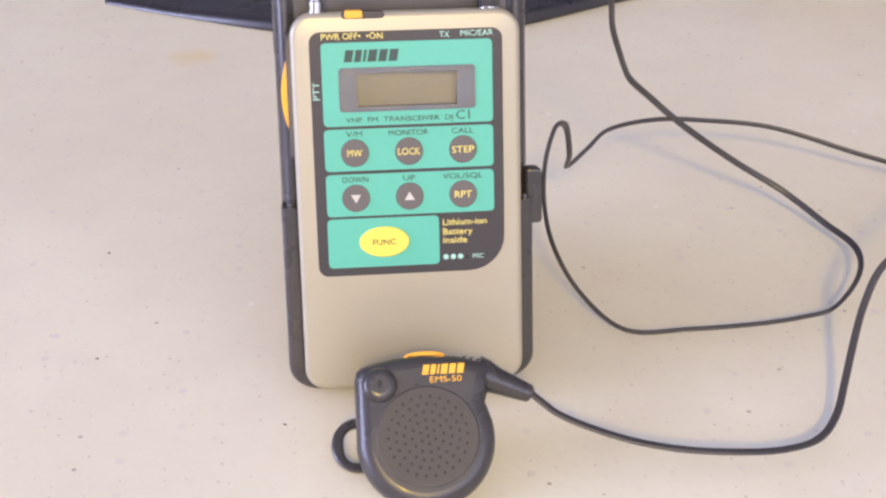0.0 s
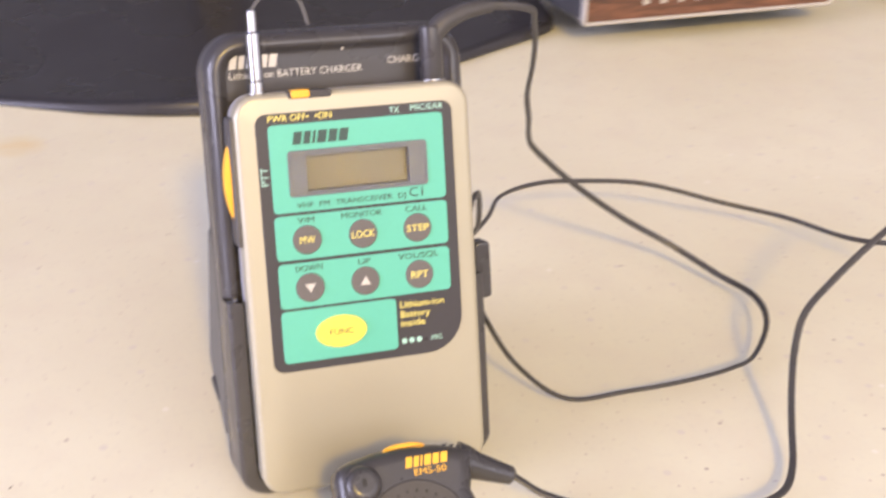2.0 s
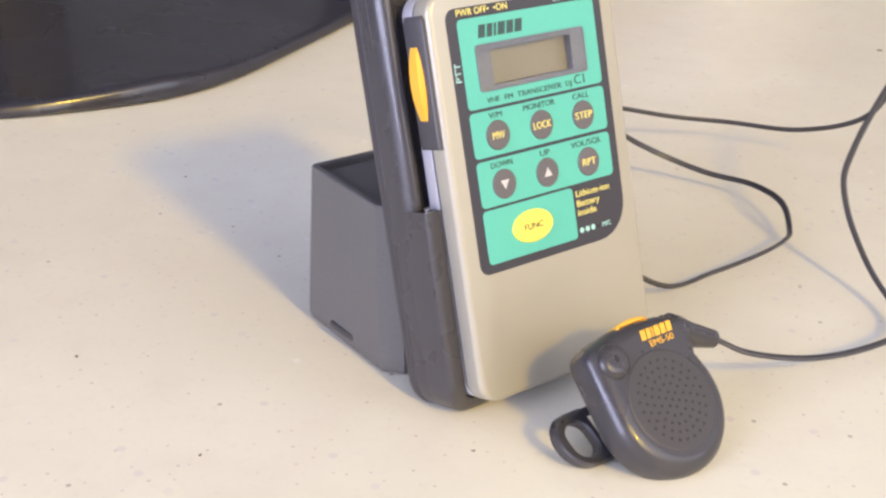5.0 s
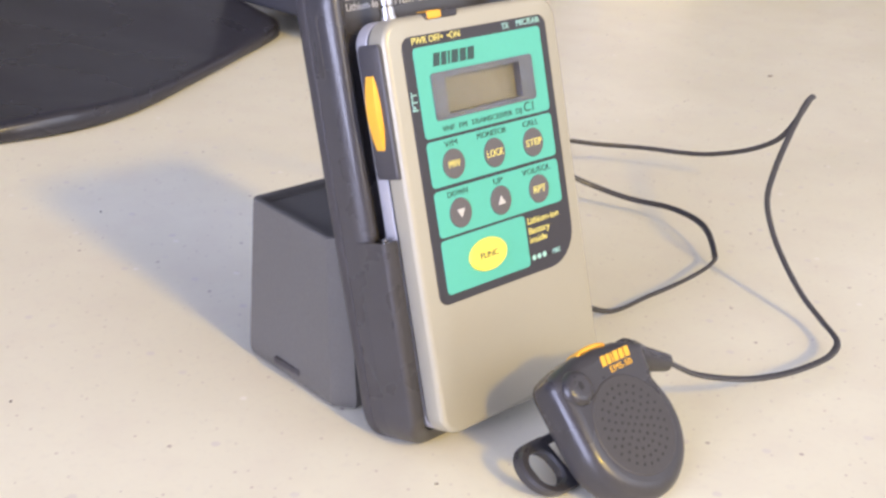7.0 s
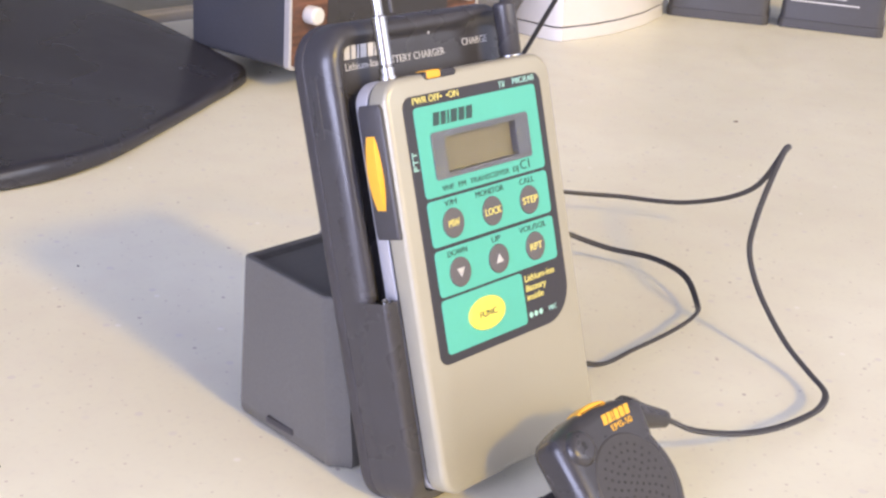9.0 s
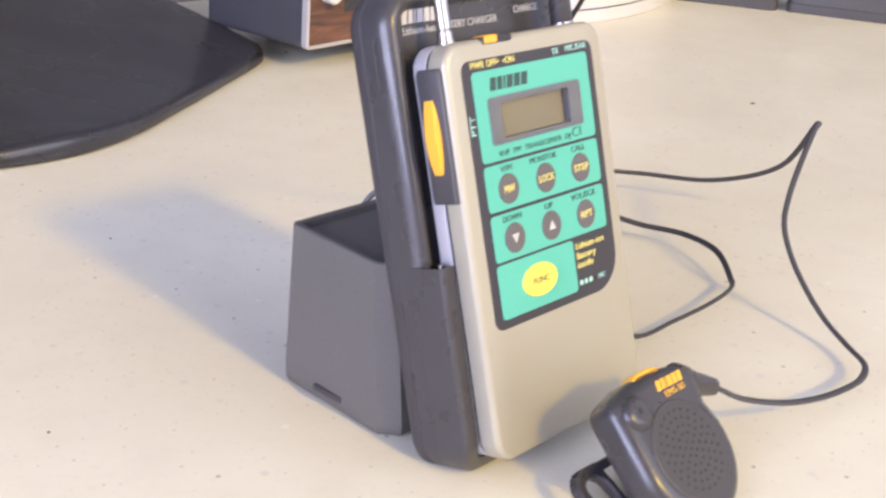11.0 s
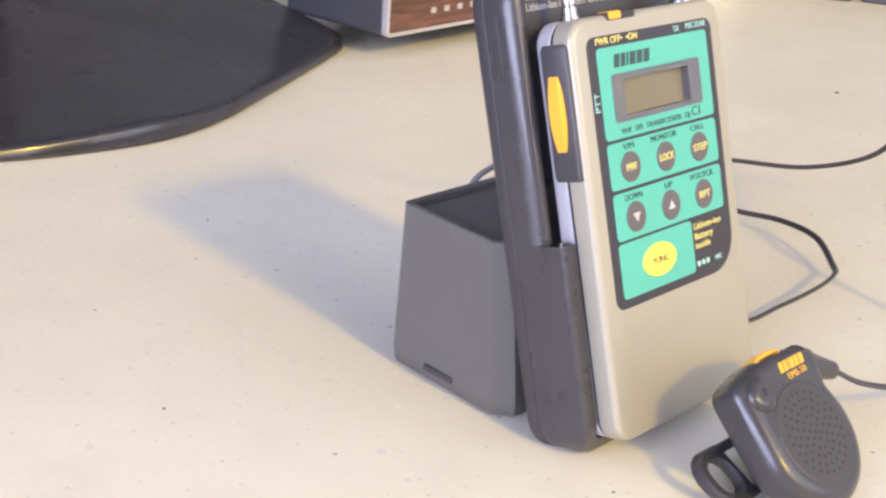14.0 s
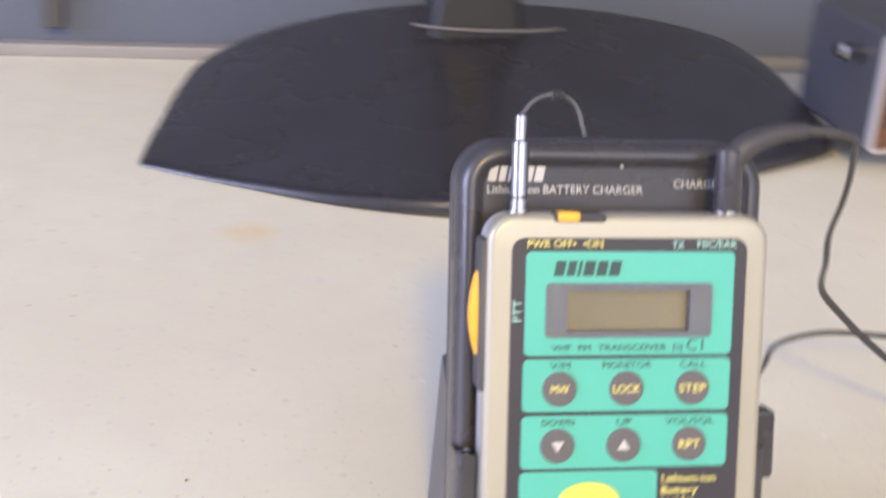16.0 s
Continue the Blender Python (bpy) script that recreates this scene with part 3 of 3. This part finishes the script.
# ---------------------------------------------------------------- clip-on microphone
MIC = pose(0.0004, -0.0320, 0.0126, -44, 0, 0) @ Matrix.Diagonal((1.075, 1.075, 1.075, 1))
mic = thing("clip_microphone", MIC, "black clip-on speaker microphone with orange lettering, propped against the transceiver", "microphone")
HEAD = [(-14.9, 15.4), (-15.4, 13.6), (-15.4, 0.4)]
HEAD += [(15.3 * math.cos(a) - 0.2, 15.3 * math.sin(a) - 0.2) for a in (radians(182 + 6 * k) for k in range(34))]
HEAD += [(13.4, 7.4), (14.1, 9.8), (15.3, 15.8), (7.5, 18.1), (0.0, 18.8), (-6.8, 18.3), (-11.8, 17.2), (-13.8, 16.5)]
part("case", slab(HEAD, 0, 9.6, 3.3, 3.0), M_MIC, mic, "rounded black case", 50)
part("speaker_face", slab(ellipse(0, 0.2, 11.6, 11.3, 48), -0.15, 0.3, 0.6, 0), M_MICFACE, mic, "round perforated speaker face", 60)
bm = bmesh.new()
for rad, many in ((0, 1), (1.75, 6), (3.5, 12), (5.25, 18), (7.0, 22), (8.7, 26)):
    for k in range(many):
        a = 2 * math.pi * (k + 0.35 * rad) / many
        slab(ellipse(rad * math.cos(a), 0.2 + rad * math.sin(a), 0.36, 0.36, 8), -0.24, 0.0, 0.03, 0, bm)
tagged(part("speaker_perforation", bm, M_HOLE, mic, "rings of small dark sound holes"), kind="stuff")
dial = slab(ellipse(-9.9, 11.9, 4.0, 4.0, 36), -1.3, 1.5, 1.9, 0)
part("dial", dial, M_MIC, mic, "domed glossy black dial", 60)
part("dial_pin", box(-10.4, -9.5, -1.42, -1.1, 11.3, 12.9, 0.12), M_DARK, mic, "small slot in the dial")
crescent = [(x, z) for x, z in ellipse(0.4, 18.1, 4.6, 1.2, 40)]
part("talk_button", slab(crescent, 1.4, 6.0, 0.5), M_AMBER, mic, "amber talk button bulging from the top edge")
mark("maker_mark", -0.5, 9.5, 13.7, 15.9, 0, M_OINK, mic, 0.5, "orange maker's mark")
lettering("lettering", "EMS-50", 1.2, 8.2, 11.9, 1.35, 0, M_OINK, mic)
boot = part("strain_relief", tube([(12.0, 5.0, 14.2), (14, 5.0, 13.4), (16.5, 5, 12.2), (23.8, 5.4, 9.0), (24.4, 5.4, 8.7)], [4.1, 3.8, 3.0, 2.05, 1.4], 14), M_MIC, mic, "tapered black strain relief")
for k in range(3):
    part("rib", box(9.0 + 1.5 * k, 9.7 + 1.5 * k, 2.0, 9.0, 13.8 - 0.3 * k, 17.6 - 0.35 * k, 0.25), M_MIC, boot)
clip = part("clip", box(-3.4, 8, 9.2, 15.0, -3.0, 10, 0.6), M_MIC, mic, "black clip plate on the back")
def clip_piece(name, bm, label=""):
    """The clip's flap swings a little away from the case."""
    for v in bm.verts:
        v.co.y += 0.33 * v.co.z
    return part(name, bm, M_MIC, clip, label)


eye = framed(rounded(-21.0, -10.2, -5.9, 6.9, (6.3, 0.8, 0.8, 6.3), 8), rounded(-18.3, -12.2, -3.7, 4.5, 3.04, 8), 13.4, 16.0, 0.5)
rear = framed(rounded(-20.9, -10.3, -5.8, 6.8, (6.2, 0.8, 0.8, 6.2), 8), rounded(-18.4, -12.1, -3.8, 4.6, 3.1, 8), 15.9, 16.1, 0.02)
clip_piece("clip_eye", eye, "round black eye of the clip")
clip_piece("clip_eye_back", rear)
for az in (-5.8, 4.6):
    clip_piece("clip_arm", box(-11.2, 1.0, 13.5, 15.9, az, az + 2.1, 0.4))

# ---------------------------------------------------------------- microphone cable and its plug
cable = thing("microphone_cable", pose(0, 0, 0), "thin black cable looping over the desk from microphone to transceiver", "cable")
ALONG_DESK = [(25.4, -20.6, 16.2), (28.6, -22.6, 14.2), (32.8, -25.2, 11.8), (47.1, -30.1, 7.6), (60.6, -33.2, 5.6), (75.0, -34.7, 4.7), (87.5, -32.7, 2.9), (97.6, -28.3, 1.8), (105.8, -19.0, 1.5), (111.8, -8.2, 4.2), (116.8, 1.3, 9.1), (122.3, 10.5, 15.4), (128.9, 17.9, 22.0), (140.6, 23.7, 27.8), (157.6, 29.5, 36.3), (173.7, 34.7, 41.9), (186.5, 39.6, 40.7)]
BEHIND = [(187.1, 40.6, 40.1), (192.7, 54.4, 19.9), (190.1, 79.1, 8.2), (178.9, 103.9, 6.2), (161.5, 116.0, 8.1), (133.8, 125.8, 14.4), (109.8, 127.0, 17.4), (93.3, 122.8, 20.3), (73.0, 109.1, 23.7), (61.9, 92.2, 24.9), (55.6, 88.5, 21.3), (53.8, 78.9, 30.2), (50.6, 71.9, 43.0), (46.4, 64.8, 46.2)]
LOOP = [(43.6, 60.4, 41.8), (42.1, 57.2, 35.6), (42.1, 54.6, 26.2), (42.8, 40.1, 19.9), (49.4, 33.5, 9.2), (60.9, 24.9, 1.6), (79.0, 22.7, 2.1), (98.3, 21.2, 3.7), (112.1, 23.8, 3.5), (123.4, 30.5, 1.5), (135.8, 44.0, 3.8), (141.1, 60.3, 3.5)]
UP_TO_PLUG = [(137.2, 77.2, 3.2), (127.7, 91.0, 7.8), (111.1, 95.1, 17.6), (91.3, 93.2, 32.7), (81.7, 92.8, 41.3), (73.2, 88.2, 50.0), (69.8, 83.3, 56.0), (66.2, 75.5, 63.4), (61.4, 67.0, 74.6), (57.9, 56.8, 86.6), (55.2, 50.1, 95.3), (51.4, 42.9, 103.6), (48.7, 38.6, 108.0), (44.0, 37.4, 109.6), (37.2, 37.7, 110.0)]
part("sheath", tube(spline(ALONG_DESK + BEHIND + LOOP + UP_TO_PLUG, 7), 0.66, 8, 1.55), M_CABLE, cable, "flat twin-core sheath")
plug = thing("earphone_plug", LEAN, "black right-angle plug in the transceiver's top jack", "plug")
part("barrel", tube([(21.2, 6, 95.1), (21.2, 6, 96.0), (21.2, 6, 107.4), (21.2, 6, 108.0)], [2.4, 2.75, 2.75, 2.2], 18), M_CHARGER, plug, "glossy black barrel")
part("ferrule", tube([(21.2, 6, 94.8), (21.2, 6, 95.4)], 2.9, 18), M_CHROME, plug, "bright metal ferrule")
part("boot", tube(spline([(21.2, 6, 105.0), (24.5, 6.2, 108.2), (30, 6.6, 110.6), (37.5, 7.4, 111.6)], 5), [2.6] * 6 + [2.5, 2.4, 2.3, 2.2, 2.1, 2.0, 1.9, 1.8, 1.7, 1.6], 12), M_CABLE, plug, "tapered rubber boot")

# ---------------------------------------------------------------- monitor foot
foot_thing = thing("monitor_stand", pose(0.0008, 0.0055, DESK_Z * MM), "glossy black domed monitor stand on the desk", "monitor stand")
EDGE = [(-113, 312), (-80, 293), (-40, 272), (-8, 262), (28, 257.5), (60, 265), (104, 287.5), (150, 313), (187, 334), (194, 341), (195.5, 353), (196, 392),
        (193, 425), (180, 452), (140, 468), (90, 474), (30, 475), (-30, 471), (-75, 459), (-97, 438), (-106, 408), (-112, 366), (-117, 326), (-117, 315)]
line = [p.to_2d() for p in spline([(x, y, 0) for x, y in EDGE + EDGE[:1]], 4)][:-1]
CENTRE = Vector((40, 425))


def edge_height(p):
    """The rim is deepest at the front and thins out towards the corners."""
    return 1.2 + 7.8 * max(0.0, 1 - abs(p.x - 26) / 112) if p.y < 345 else 1.2


def crown(q):
    """How far the foot's top rises above its rim: up towards the back, most on the centre line."""
    run = max(0.0, (q.y - 262) / 205)
    return 31 * run ** 1.35 * max(0.12, 1 - (0.68 if q.x < 58 else 0.36) * ((q.x - 58) / 160) ** 2)


bm = bmesh.new()
levels = ((0.985, 0.0), (1.0, 0.12), (0.998, 0.75), (0.99, 1.0), (0.97, 1.06), (0.9, 1.06), (0.8, 1.06), (0.65, 1.06), (0.5, 1.06), (0.35, 1.06), (0.2, 1.06), (0.08, 1.06))
rings = []
for s, h in levels:
    ring = []
    for p in line:
        q = CENTRE + (p - CENTRE) * s
        ring.append(bm.verts.new((q.x, q.y, (edge_height(p) * (s if s < 0.97 else 1) + 4 * (1 - min(1, s / 0.97)) + crown(q)) * h)))
    rings.append(ring)
for a, b in zip(rings, rings[1:]):
    for i in range(len(line)):
        bm.faces.new((a[i], a[(i + 1) % len(line)], b[(i + 1) % len(line)], b[i]))
bm.faces.new(rings[0])
bm.faces.new(rings[-1])
part("foot", bm, M_GLOSS, foot_thing, "domed piano-black foot", 60)
bm = bmesh.new()
tall = [(14, 428, 20), (18, 430, 45), (22, 432, 90), (24, 434, 220)]
ringz = []
for x0, y0, z in tall:
    o = rounded(x0, 80 - x0 + 0, y0, 462, 6, 4)
    ringz.append([bm.verts.new((x, y, z)) for x, y in o])
for a, b in zip(ringz, ringz[1:]):
    for i in range(len(a)):
        bm.faces.new((a[i], a[(i + 1) % len(a)], b[(i + 1) % len(a)], b[i]))
bm.faces.new(ringz[-1])
part("neck", bm, M_NECK, foot_thing, "upright black neck")
part("neck_ring", tube([(46 + 40 * math.cos(radians(a)), 440 + 14 * math.sin(radians(a)), 32.5) for a in range(200, 341, 10)], 1.0, 8), M_KEY, foot_thing, "grey trim ring at the neck")
part("wall_cable_duct", box(-176, -166, 488, 496.5, 11, 380, 1.0), M_BOX, None)
tagged(bpy.data.objects["wall_cable_duct"], "narrow dark duct running up the wall", "cable duct")

# ---------------------------------------------------------------- test instrument with a wood-grain panel
kit = thing("radio_set", pose(0.1965, 0.3155, 0.0008 + DESK_Z * MM, 0, 0, 3.4), "dark cased instrument with brown wood-grain front and dull silver frame", "radio")
part("case", box(1.0, 147.0, 2.5, 74, 9.8, 63.0, 2.0), M_BODY, kit, "dark steel case")
fr = framed(rounded(0, 148, 10, 62, 3.0, 5), rounded(1.9, 146.1, 11.9, 60.1, 1.5, 5), 0, 4, 0.6)
part("front_frame", fr, M_FRAME, kit, "dull silver front frame")
part("front_panel", slab(rounded(1.8, 146.2, 11.8, 60.2, 1.5, 5), 1.2, 3, 0.1), M_WOOD, kit, "red-brown wood-grain front panel")
part("dial_window", slab(rounded(27, 121, 26, 55, 1.0, 4), 0.9, 1.9, 0.3), M_GLOSS, kit, "black dial window")
for kx in (14.0, 134.0):
    part("knob", slab(ellipse(kx, 36.8, 4.6, 4.6, 30), -6, 1.6, 1.6, 0.2), M_PALM, kit, "round ivory knob")
bars("lettering_bar", 8, 21, 53.4, 55.6, 1.2, M_FRAME, kit)
bars("lettering_bar", 11, 18, 47.6, 49.4, 1.2, M_YINK, kit)
for k in range(8):
    part("maker_mark", slab(rounded(33 + 10.2 * k, 36.8 + 10.2 * k, 18.6, 21.6, 0.3, 2), 1.1, 1.3, 0.05), M_FRAME, kit, "pale spaced maker's mark block")
for fx in (45, 104):
    for fy in (38, 58):
        part("rubber_foot", box(fx - 7, fx + 7, fy, fy + 12, -0.8, 10.4, 0.8), M_CABLE, kit, "black rubber foot")
part("side_knob", tube([(1.5, 22, 51), (-3, 22, 51), (-9, 22, 51), (-11, 22, 51)], [2.5, 2.5, 4.6, 3.0], 18), M_CHROME, kit, "shiny metal knob on the side")

# ---------------------------------------------------------------- far corner of the desk
dish = thing("white_dock", pose(0.003, 0.0045, DESK_Z * MM), "white plastic appliance with a curved base on the desk", "appliance")
front = [(409, 345), (409.5, 318), (413, 313), (440, 309.5), (468, 310), (505, 316), (543, 328), (556, 340), (560, 420), (420, 420)]
part("base", frustum(front, [(0, 0.6), (0.8, 0), (7.4, 0.6), (8.0, 1.4)]), M_WHITE, dish, "white base plinth")
part("groove", frustum(front, [(7.6, 1.6), (9.0, 1.6)]), M_BOX, dish)
part("housing", frustum(front, [(8.8, 1.4), (9.4, 0.8), (60, 6), (90, 12)]), M_WHITE, dish, "white tapering housing")
part("emblem", box(505, 532, 313.5, 318, 20, 25, 0.3), M_BEZEL, dish, "grey lettering plate")


def dark_pack(x, y, turn, label):
    ob = thing("plastic_case", pose(x * MM + 0.003, y * MM + 0.0045, DESK_Z * MM, 0, 0, turn), label, "case", "charcoal cases at the back of the desk")
    part("body", frustum(rounded(0, 68, 0, 40, 5, 5), [(0, 1.2), (1.2, 0), (58, 2), (60, 4)]), M_BOX, ob)
    for k in range(3):
        bars("lettering_bar", 6, 60 - 9 * k, 13.6 + 4.2 * k, 15.0 + 4.2 * k, 0.7, M_WINK, ob)
    part("lip", frustum(rounded(-0.6, 68.6, -0.6, 40.6, 5, 5), [(0.0, 0.4), (0.4, 0), (6, 0), (6.4, 0.5)]), M_BOX, ob)
    return ob


dark_pack(551, 330, -62, "charcoal plastic case with small white lettering")
dark_pack(589, 265, -66, "charcoal plastic case with a rounded rim and white lettering")


def crumb(x, y, size, seed):
    """A dark grain of dirt lying on the desk."""
    rng = random.Random(seed)
    bm = bmesh.new()
    bmesh.ops.create_icosphere(bm, subdivisions=1, radius=size)
    for v in bm.verts:
        v.co = Vector((v.co.x * 1.5, v.co.y, v.co.z * 0.6)) * rng.uniform(0.75, 1.25)
    low = min(v.co.z for v in bm.verts)
    bmesh.ops.translate(bm, verts=bm.verts, vec=(0, 0, -low))
    ob = part("crumb", bm, M_CRUMB, None)
    ob.matrix_world = pose(x * MM, y * MM, DESK_Z * MM, 0, 0, rng.uniform(0, 180))
    return tagged(ob, "tiny dark brown crumb lying on the cream desk", "crumb", "crumbs on the desk")


CRUMBS = ((215.4, 352.3, 0.8), (345.0, 151.0, 0.9), (-88.3, 88.0, 0.4), (-33.8, -4.3, 0.36), (-85.0, 30.0, 0.38), (-5.4, 184.7, 0.35))
for k, (x, y, size) in enumerate(CRUMBS):
    crumb(x, y, size, k)
